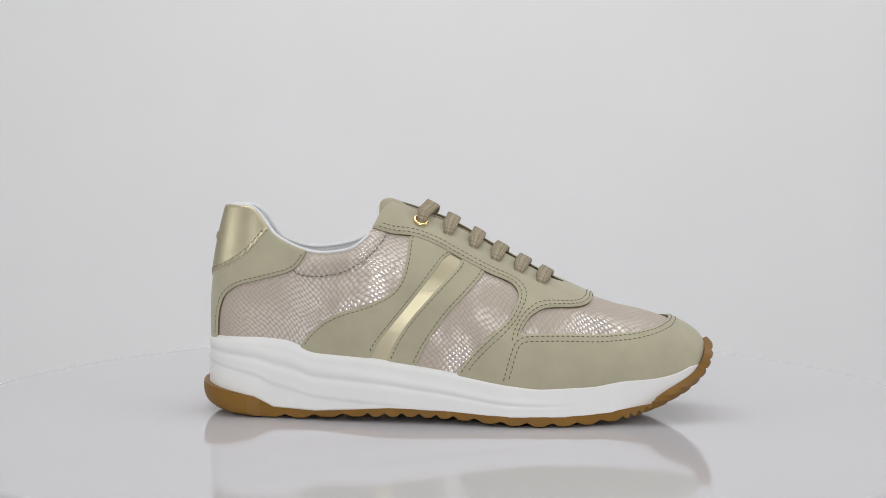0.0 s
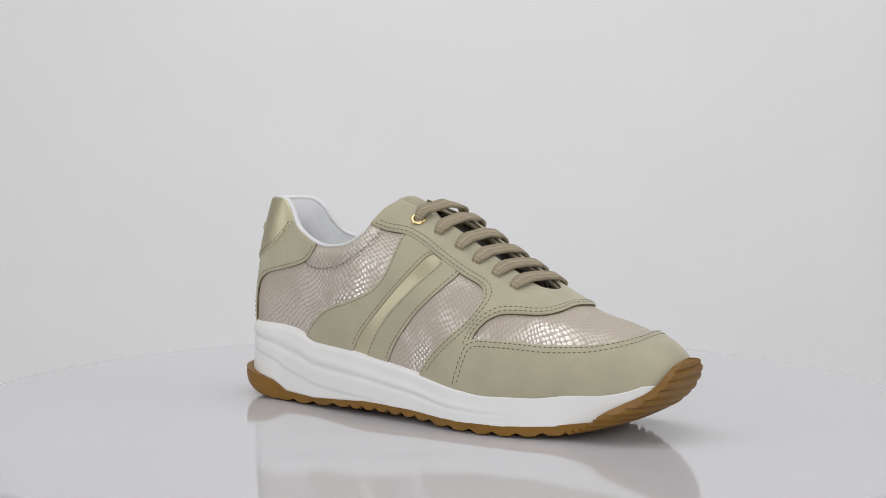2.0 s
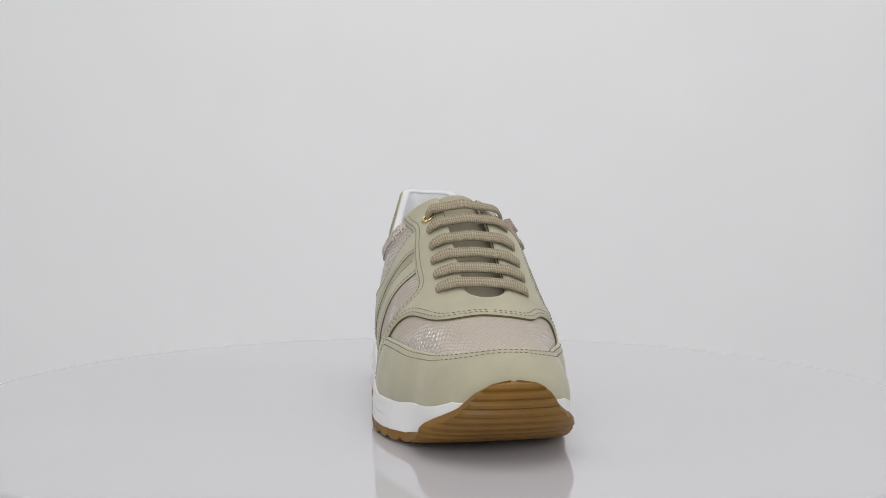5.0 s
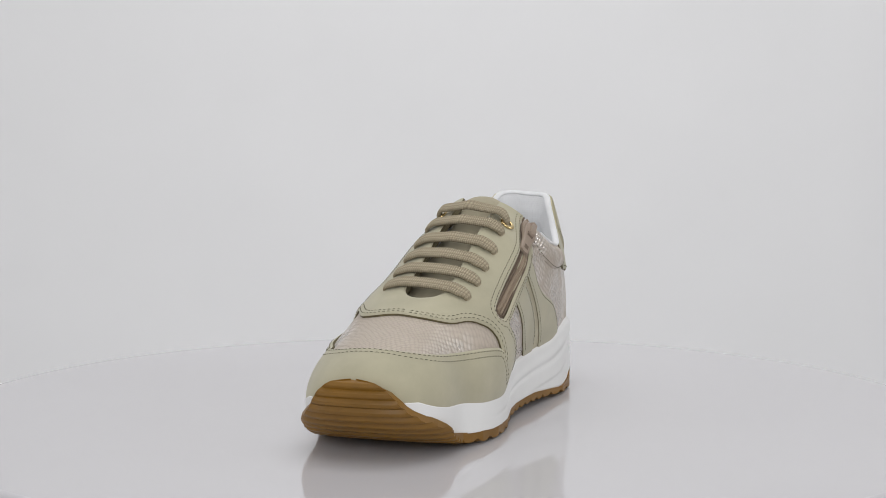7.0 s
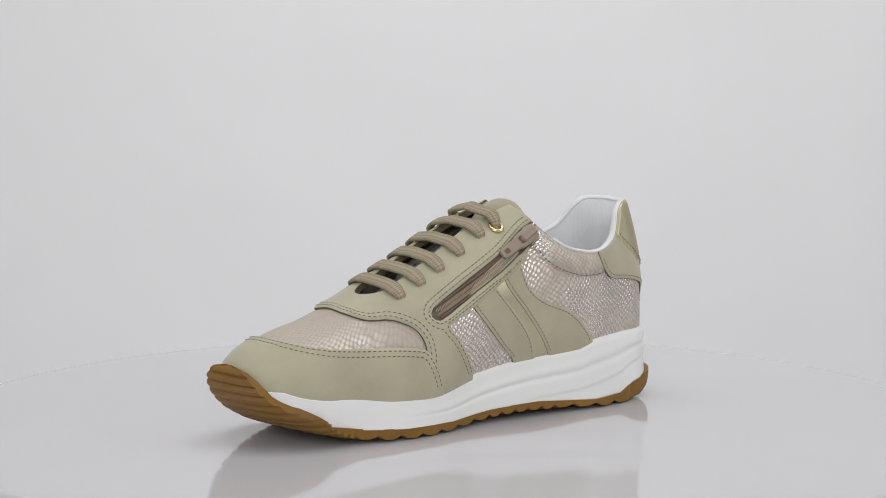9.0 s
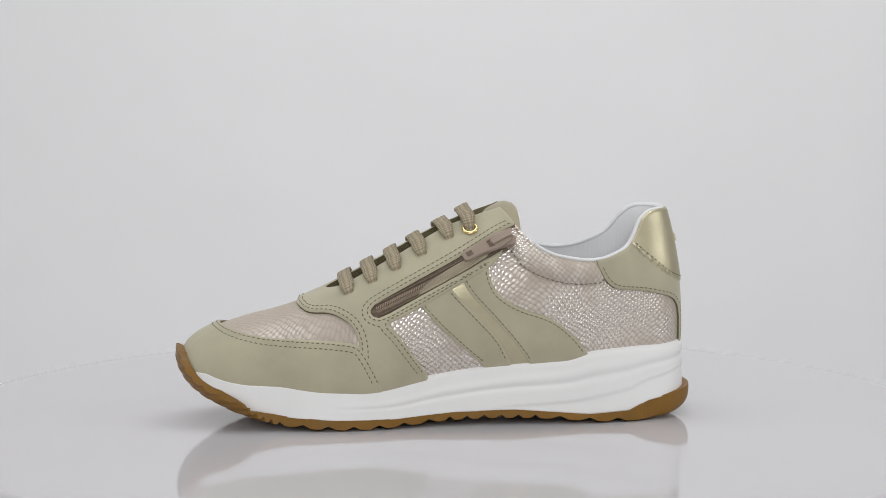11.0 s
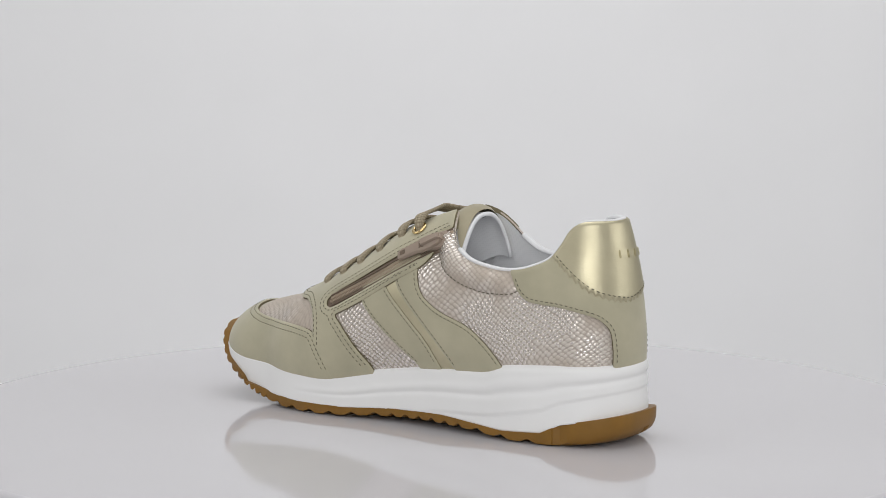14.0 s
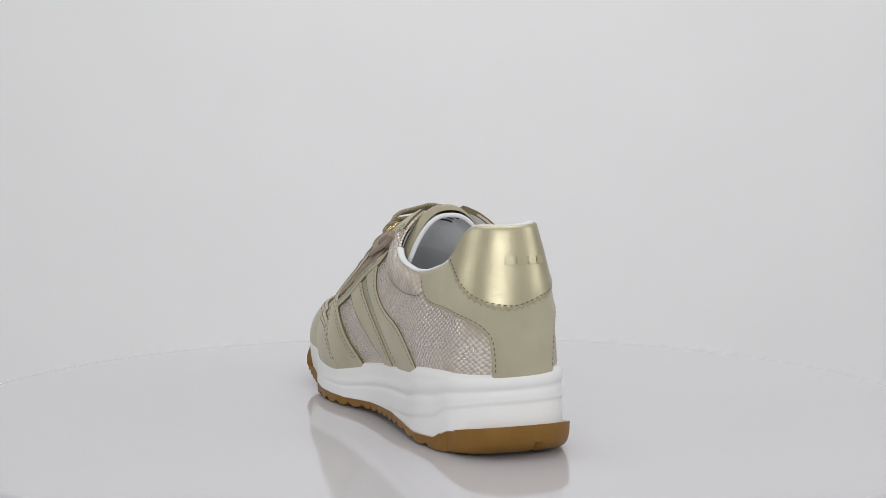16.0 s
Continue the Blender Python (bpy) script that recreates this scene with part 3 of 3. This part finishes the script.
def build_tongue():
    xs, ys = np.linspace(-36, 64, 60), np.linspace(-1, 1, 31)
    top, low = [], []
    for x in xs:
        w = table(x, (-36, 23.5), (-28, 23.5), (0, 22), (40, 19), (64, 13))
        cy = centre_y(x)
        curl = np.clip((-26 - x) / 10, 0, 1)
        for s in ys:
            y = cy + w * s
            arch = ridge_z(x) - 5.5 + 3.5 * np.clip((-18 - x) / 12, 0, 1) - 21 * abs((y - cy) / 22) ** 2.5 - 3.5 * curl * curl
            mixed = min(max((x + 22) / 22, 0), 1)
            z = arch * (1 - mixed) + (height_at(x, y) - 10.5) * mixed
            top.append((x, y, z))
            low.append((x - 0.8, cy + w * s * 0.97, z - 4.5))
    n, m = len(xs), len(ys)
    # rounded upper edge
    v = np.array(top + low)
    for k in range(m):
        v[k, 2] -= 1.0
        v[n * m + k, 2] += 0.8
    f = grid_faces(n, m)
    me = mesh_of("tongue", v[:n * m] / 1000, f, TONGUE)
    tongue = part("tongue", me, sneaker, "beige nubuck tongue under the laces")
    f2 = grid_faces(n, m, flip=True)
    me = mesh_of("tongue_lining", v[n * m:] / 1000, f2, LINING)
    part("tongue_lining", me, tongue, "white textile tongue lining")
    low_grid = v[n * m:].reshape(n, m, 3)
    for r0, r1, k0, k1 in ((4, 6, 9, 21), (7, 7.6, 10, 20), (8.4, 9, 10, 18)):     # printed lines, unreadable
        bar = []
        for r in (r0, r1):
            for k in range(k0, k1 + 1):
                i = int(r)
                q = low_grid[i, k] * (1 - (r - i)) + low_grid[i + 1, k] * (r - i)
                bar.append(q + np.array([-0.35, 0, -0.25]))
        part("printed_bar", mesh_of("printed_bar", np.array(bar) / 1000, grid_faces(2, k1 - k0 + 1, flip=True), INK), tongue, "dark printed bar")
    edge = [(top[k][0] - 0.3, top[k][1], top[k][2] - 3.6) for k in range(m)]
    v, f = tube(edge, [(-1, 0, 0.5)] * m, 1.3, 1.1, 10)
    part("tongue_edge", fix_normals(mesh_of("tongue_edge", np.array(v) / 1000, f, BINDING)), tongue, "white padded tongue edge")


LACE_ROWS = [(-13.5, -8.0, -6.5, 33, 2.6), (1.0, 3.0, -9.5, 34, 0.8), (14.8, 17.5, -11.5, 34.5, 0.3), (26.5, 31.5, -13.5, 34, 0), (39.3, 44, -15, 33.5, 0), (51.2, 56.5, -16.5, 32, 0)]     # outer x, inner x, outer y, inner y, lift


def build_laces():
    for xo, xi, yo, yi, over in LACE_ROWS:
        path, nrm = [], []
        cnt = 44
        for k in range(cnt):
            u = k / (cnt - 1)
            y = yo + (yi - yo) * u
            e = min(u, 1 - u)
            lift = 3.2 + 0.8 * math.sin(math.pi * u) + over * min(1, e / 0.12) - 6.0 * max(0, 1 - e / 0.06) ** 2
            xx = xo + (xi - xo) * u + 1.2 * math.sin(math.pi * u)
            cy = centre_y(xx)
            crown = height_at(xx, cy) - (height_at(xx, cy - 14) + height_at(xx, cy + 14)) / 2
            z = height_at(xx, y) - 0.6 * crown * max(0.0, 1 - ((y - cy) / 14) ** 2)
            dz = (height_at(xx, y + 1) - height_at(xx, y - 1)) / 2
            dx = (height_at(xx + 1, y) - height_at(xx - 1, y)) / 2
            nv = np.array([-dx, -dz, 1.0])
            nv /= np.linalg.norm(nv)
            path.append(np.array([xx, y, z]) + nv * lift)
            nrm.append(nv)
        w = [4.0 - 1.9 * max(0, 1 - min(k, cnt - 1 - k) / 5) for k in range(cnt)]
        v, f = tube(path, nrm, w, 1.05, 14, 0.5)
        me = fix_normals(mesh_of("lace", np.array(v) / 1000, f, LACE))
        layer = me.uv_layers.new(name="weave")
        loops = np.zeros(len(me.loops), int)
        me.loops.foreach_get("vertex_index", loops)
        uv = np.array([(i // 14 * 1.0 / cnt * 42, (abs((i % 14) - 7)) / 7 * 8) for i in range(len(v))])
        layer.data.foreach_set("uv", uv[loops].ravel())
        part("lace", me, sneaker, "flat woven taupe lace")
    # gold eyelets at the top pair of holes
    for x, y in ((-13.5, -5.0), (-8.0, 32.0)):
        z = height_at(x, y)
        dz = (height_at(x, y + 1) - height_at(x, y - 1)) / 2
        dx = (height_at(x + 1, y) - height_at(x - 1, y)) / 2
        nv = Vector((-dx, -dz, 1.0)).normalized()
        m = nv.to_track_quat("Z", "Y").to_matrix()
        v, n, s = [], 32, 10
        for i in range(n):
            a = 2 * math.pi * i / n
            for j in range(s):
                b = 2 * math.pi * j / s
                rad = 3.35 + 1.05 * math.cos(b)
                q = m @ Vector((rad * math.cos(a), rad * math.sin(a), 2.6 + 0.7 * math.sin(b)))
                v.append((x + q.x, y + q.y, z + q.z))
        f = [(i * s + j, ((i + 1) % n) * s + j, ((i + 1) % n) * s + (j + 1) % s, i * s + (j + 1) % s) for i in range(n) for j in range(s)]
        part("eyelet", fix_normals(mesh_of("eyelet", np.array(v) / 1000, f, BRASS)), sneaker, "polished gold metal eyelet")


def build_zip():
    F = FIELDS
    z = shell("zip_tape", np.minimum(F["zip"] + 1.2, F["keep"]), 0.35, TAPE, sneaker, "taupe fabric zip tape")
    a, b = np.array([44.0, 63.0]), np.array([-33.0, 103.4])
    verts, faces = [], []
    cnt = 170
    for k in range(cnt):
        u = k / (cnt - 1)
        x, zz = a * (1 - u) + b * u
        zz -= 1.2 * math.sin(math.pi * u)
        p, nn = surface_point(x, zz, 1)
        d = np.array([b[0] - a[0], 0, b[1] - a[1]])
        d /= np.linalg.norm(d)
        d = d - nn * d.dot(nn)
        w = np.cross(nn, d)
        o = p + nn * 0.9 + w * (1.05 if k % 2 else -1.05)
        base = len(verts)
        for sx, sy, sz in ((-1, -1, -1), (1, -1, -1), (1, 1, -1), (-1, 1, -1), (-0.7, -0.8, 1), (0.7, -0.8, 1), (0.7, 0.8, 1), (-0.7, 0.8, 1)):
            verts.append(o + d * (sx * 0.30 + (0.35 if k % 2 else -0.35) * sy) + w * sy * 0.95 + nn * sz * 0.6)
        faces += [tuple(base + i for i in q) for q in ((4, 5, 6, 7), (0, 1, 5, 4), (1, 2, 6, 5), (2, 3, 7, 6), (3, 0, 4, 7))]
    tagged(part("zip_teeth", mesh_of("zip_teeth", np.array(verts) / 1000, faces, TEETH, False), z, "small taupe zip teeth"), kind="stuff")
    for off in (-2.7, 2.7):           # woven cords beside the teeth
        path, nr = [], []
        for k in range(50):
            u = k / 49
            x, zz = a * (1 - u) + b * u
            zz += off * 0.9 - 1.2 * math.sin(math.pi * u)
            p, nn = surface_point(x + off * 0.45, zz, 1)
            path.append(p + nn * 0.6)
            nr.append(nn)
        v, f = tube(path, nr, 0.55, 0.7, 8)
        part("zip_cord", fix_normals(mesh_of("zip_cord", np.array(v) / 1000, f, TAPE)), z)
    # slider and pull tab lying along the zip
    p, nn = surface_point(-25.5, 98.6, 1)
    d = np.array([a[0] - b[0], 0, a[1] - b[1]])
    d /= np.linalg.norm(d)
    d = d - nn * d.dot(nn)
    d /= np.linalg.norm(d)
    w = np.cross(nn, d)

    def solid(outline, lo, hi, inset=0.8):
        bm = bmesh.new()
        rings = []
        for h, sc in ((lo, 1), (hi - 0.6, 1), (hi, 1 - inset * 0.18)):
            cx = sum(q[0] for q in outline) / len(outline)
            rings.append([bm.verts.new(tuple((p + d * (cx + (u - cx) * sc) + w * v * sc + nn * h) / 1000)) for u, v in outline])
        for r0, r1 in zip(rings, rings[1:]):
            for i in range(len(outline)):
                j = (i + 1) % len(outline)
                bm.faces.new((r0[i], r0[j], r1[j], r1[i]))
        bm.faces.new(rings[0][::-1])
        bm.faces.new(rings[-1])
        bmesh.ops.recalc_face_normals(bm, faces=bm.faces)
        me = bpy.data.meshes.new("zip_pull")
        bm.to_mesh(me)
        bm.free()
        me.materials.append(PULL)
        return sharpen(me, 40)

    slider = (part("zip_slider", solid([(-6, -4.2), (-2, -5), (6, -3.2), (8, -2.6), (8, 2.6), (6, 3.2), (-2, 5), (-6, 4.2)], 0.6, 3.2), z, "taupe zip slider"))
    part("bridge", solid([(-4, -1.6), (5, -1.6), (5, 1.6), (-4, 1.6)], 3.0, 6.0), slider)
    pull = [(0.8 * u, v) for u, v in [(-4, -2.2), (-2, -3.4), (6, -4.4), (12, -4.2), (16, -3.2), (29, -3.0), (31, -2.4), (31.6, -1.2), (31.6, 1.2), (31, 2.4), (29, 3.0), (16, 3.2), (12, 4.2), (6, 4.4), (-2, 3.4), (-4, 2.2)]]
    part("pull_tab", solid(pull, 3.4, 5.6), slider, "taupe rubber pull tab")
    # the slots are uncut: thin dark plates give their shaded recesses
    for name, outline, lo, hi, mat in (("hinge_bar", [(-3, -1.5), (8, -1.9), (9, 0), (8, 1.9), (-3, 1.5)], 5.2, 7.4, PULL), ("hinge_slot", [(7, -2.6), (10.5, -2.2), (10.5, 2.2), (7, 2.6)], 5.2, 5.75, TAPE), ("tab_slot", [(19.5, -1.5), (23.4, -1.5), (23.4, 1.5), (19.5, 1.5)], 5.2, 5.75, TAPE)):
        me = solid(outline, lo, hi, inset=0.6)
        me.materials[0] = mat
        part(name, me, slider)


def build_marks():
    # raised plain blocks where the heel carries its maker's mark
    first = 2 * NS + NT - 1
    for k in range(4):
        r = first + int(NT * (0.40 + 0.075 * k))
        c = int(np.argmax(GRID[r, :, 2] > 96.5))
        nrm = Vector(GN[r, c])
        turn = nrm.to_track_quat("X", "Z").to_matrix().to_4x4()
        mat4 = Matrix.Translation(Vector(GRID[r, c]) + nrm * 2.35) @ turn
        bm = bmesh.new()
        bmesh.ops.create_cube(bm, size=1.0, matrix=Matrix.Diagonal((1.7, 4.6, 4.2, 1)))
        bmesh.ops.bevel(bm, geom=bm.edges[:], offset=0.35, segments=2, affect="EDGES")
        bmesh.ops.transform(bm, matrix=Matrix.Diagonal((0.001, 0.001, 0.001, 1)) @ mat4, verts=bm.verts)
        me = bpy.data.meshes.new("mark")
        bm.to_mesh(me)
        bm.free()
        me.materials.append(GOLD)
        sharpen(me, 30)
        part("mark", me, sneaker)


# ---- the sole ----
def offset_ring(ring, d):
    """A closed plan outline pushed outwards by d."""
    t = np.roll(ring, -1, 0) - np.roll(ring, 1, 0)
    nrm = np.stack([t[:, 1], -t[:, 0]], 1)
    nrm /= np.linalg.norm(nrm, axis=1)[:, None] + 1e-9
    return ring + nrm * (d[:, None] if hasattr(d, "__len__") else d)


def build_midsole():
    ring = STATIONS[:, 0, :2]
    ztop = STATIONS[:, 0, 2] + 5
    zbot = np.minimum(sole_top_z(ring[:, 0]), ztop - 1.0)
    # the lower lip flares out most at the heel
    heel = np.clip((-ring[:, 0] - 40) / 60, 0, 1)
    x = ring[:, 0]
    low_lip = np.where(x > 90, 30.4, 99.0)
    tuck = np.clip((ztop - 33.5) / 2.5, 0, 1) * np.clip((x - 100) / 10, 0, 1)
    ztop = np.minimum(ztop, low_lip)
    zbot = np.minimum(zbot, ztop - 1.0)
    rows, grooves = [], 34
    for j in range(grooves + 1):
        u = j / grooves
        z = ztop + (zbot - ztop) * u
        d = 2.9 + 1.0 * u - heel * 0.6 - 1.9 * np.clip((x - 88) / 18, 0, 1) * u - 7.0 * tuck
        d = d - 1.6 * np.exp(-((u - 0.0) / 0.05) ** 2)          # rounded lip
        # sculpted lines that run down from the heel towards the arch
        line1 = 0.30 + 0.25 * np.clip((x + 125) / 110, 0, 1.4)
        line2 = 0.52 + 0.36 * np.clip((x + 125) / 90, 0, 1.3)
        fade1 = np.clip((70 - x) / 60, 0, 1)
        fade2 = np.clip((-10 - x) / 40, 0, 1)
        d = d - fade1 * 0.75 * np.exp(-((u - line1) / 0.05) ** 2) + fade1 * 0.5 * np.exp(-((u - line1 + 0.13) / 0.09) ** 2)
        d = d - fade2 * 0.75 * np.clip((u - line2) / 0.03, 0, 1) * np.exp(-np.clip(u - line2, 0, 1) / 0.28)
        rows.append(np.column_stack([offset_ring(ring, d), z]))
    top_in = np.column_stack([offset_ring(ring, -6), ztop - 0.6])
    bot_in = np.column_stack([offset_ring(ring, -14), zbot])
    g = np.stack([top_in] + rows + [bot_in], 1)
    n, m = g.shape[:2]
    me = fix_normals(mesh_of("midsole", g.reshape(-1, 3) / 1000, grid_faces(n, m, True), FOAM))
    part("midsole", me, sneaker, "white sculpted foam midsole")


def build_outsole():
    """Gum rubber swept along the keel line: toothed tread, a wedge at the heel, a ribbed bumper over the toe."""
    keel = [(-134, 17.3), (-134.4, 12), (-132.5, 6.5), (-126, 2.4), (-112, 0.6), (-95, 0.3), (-80, 0.5), (-66, 1.4), (-45, 2.8), (-20, 3.4), (5, 2.7), (30, 1.0), (48, 0.3), (60, 0.3), (78, 1.0), (95, 2.6), (110, 5.2), (122, 8.8), (134.5, 15.3), (142.3, 22), (146.8, 30), (148, 37), (146.4, 41.8)]
    kx, kz = np.array(keel).T
    arc = np.concatenate([[0], np.cumsum(np.hypot(np.diff(kx), np.diff(kz)))])
    n, ny = 760, 25
    q = np.linspace(0, arc[-1], n)
    x, z = np.interp(q, arc, kx), np.interp(q, arc, kz)
    for _ in range(2):
        x[6:-6] = np.convolve(x, np.ones(13) / 13, "valid")
        z[6:-6] = np.convolve(z, np.ones(13) / 13, "valid")
    tx, tz = np.gradient(x), np.gradient(z)
    ln = np.hypot(tx, tz)
    nx, nz = tz / ln, -tx / ln
    # half widths from the foam's plan outline, the bumper narrowing as it climbs
    lat = outline_y(np.clip(x, HX, TX), -1) - 3.9
    med = outline_y(np.clip(x, HX, TX), 1) + 3.9
    cy = (lat + med) / 2
    half = (med - lat) / 2
    front = np.clip((x - 95) / 50, 0, 1)
    toe = (x > 60)
    half_t = table(z, (0, 42), (5, 43.4), (9, 42.8), (14.5, 38.4), (19.5, 31.5), (22, 28.8), (26, 24.8), (31, 21.5), (35, 18.5), (38, 15), (40, 11.5), (41.2, 6), (41.8, 1.5))
    half = np.where(toe & (x > 95), np.minimum(half, half_t), half)
    cy = np.where(x > 95, cy + (1 - cy) * front, cy)
    heel = np.clip((-x - 100) / 12, 0, 1)
    cy = cy + (12 - cy) * heel
    half = half + (31.5 - half) * heel
    # teeth
    pitch = table(x, (-46, 16), (-44, 9.2), (8, 9.2), (12, 14), (92, 13), (98, 8.0), (130, 7.2), (150, 5.0))
    ph = np.cumsum(np.gradient(q) / pitch) % 1
    tooth = np.where(ph < 0.36, 1.0, np.abs(ph - 0.68) / 0.32)
    depth = table(x, (-102, 0), (-92, 2.4), (-44, 2.7), (8, 2.7), (92, 2.5), (105, 3.0), (130, 2.9), (146, 1.5))
    disp = -(1 - tooth) * depth
    ver = []
    v = np.linspace(-1, 1, ny)
    for i in range(n):
        y = cy[i] + half[i] * v
        if x[i] > 60:
            pull = 50 * (1 - np.clip(1 - np.abs((y - cy[i]) / 43.6) ** 2.8, 0.0005, 1) ** 0.36) * np.clip((x[i] - 95) / 47, 0, 1)
        else:
            pull = -34.5 * (1 - np.clip(1 - np.abs((y - cy[i]) / 32.2) ** 2.6, 0.002, 1) ** 0.385) * np.clip((-x[i] - 100) / 34, 0, 1)
        edge = 1 - 0.25 * np.clip((abs(v) - 0.93) / 0.07, 0, 1)
        calm = 1 - np.clip((abs(v) - 0.97) / 0.03, 0, 1) * 0.3
        px, pz = x[i] - pull + nx[i] * disp[i] * calm, z[i] + nz[i] * disp[i] * calm + (1 - edge) * 2
        if x[i] < -100 and 2.5 < z[i] < 8.5:          # small moulding slot at the back
            px = px + 2.5 * (np.abs(y - 6) < 1.5)
        if x[i] < 0:
            pz = np.minimum(pz, sole_top_z(px) + 0.3)
        row = [(px[k], y[k], pz[k]) for k in range(ny)]
        # inner face, under the foam or against the toe
        wall = min(max((x[i] - 124) / 14, 0), 1)
        for k in (ny - 1, 0):
            bx, bz = x[i] - pull[k], z[i]
            under = max(sole_top_z(bx) + 0.2, bz + 0.2) if x[i] > 60 else max(sole_top_z(px[k]) + 0.2, pz[k] + 0.2)
            bx = bx if x[i] > 60 else px[k]
            row.append((bx - nx[i] * 4.6 * wall, y[k], under * (1 - wall) + (bz - nz[i] * 4.6) * wall))
        ver += row
    m = ny + 2
    faces = grid_faces(n, m)
    faces += [(i * m + m - 1, (i + 1) * m + m - 1, (i + 1) * m, i * m) for i in range(n - 1)]
    faces += [tuple(range(m)), tuple((n - 1) * m + k for k in range(m))]
    me = sharpen(fix_normals(mesh_of("outsole", np.array(ver) / 1000, faces, GUM)), 35)
    part("outsole", me, sneaker, "amber gum rubber outsole with toothed tread")


build_upper()
build_lining()
build_tongue()
build_laces()
build_zip()
build_marks()
build_midsole()
build_outsole()


def motions():
    rows = [(k * 0.5, pose(0, 0, 0, 0, 0, -TURN * k * 0.5)) for k in range(33)]
    walk(sneaker, rows)
    walk(turntable, rows)


motions()
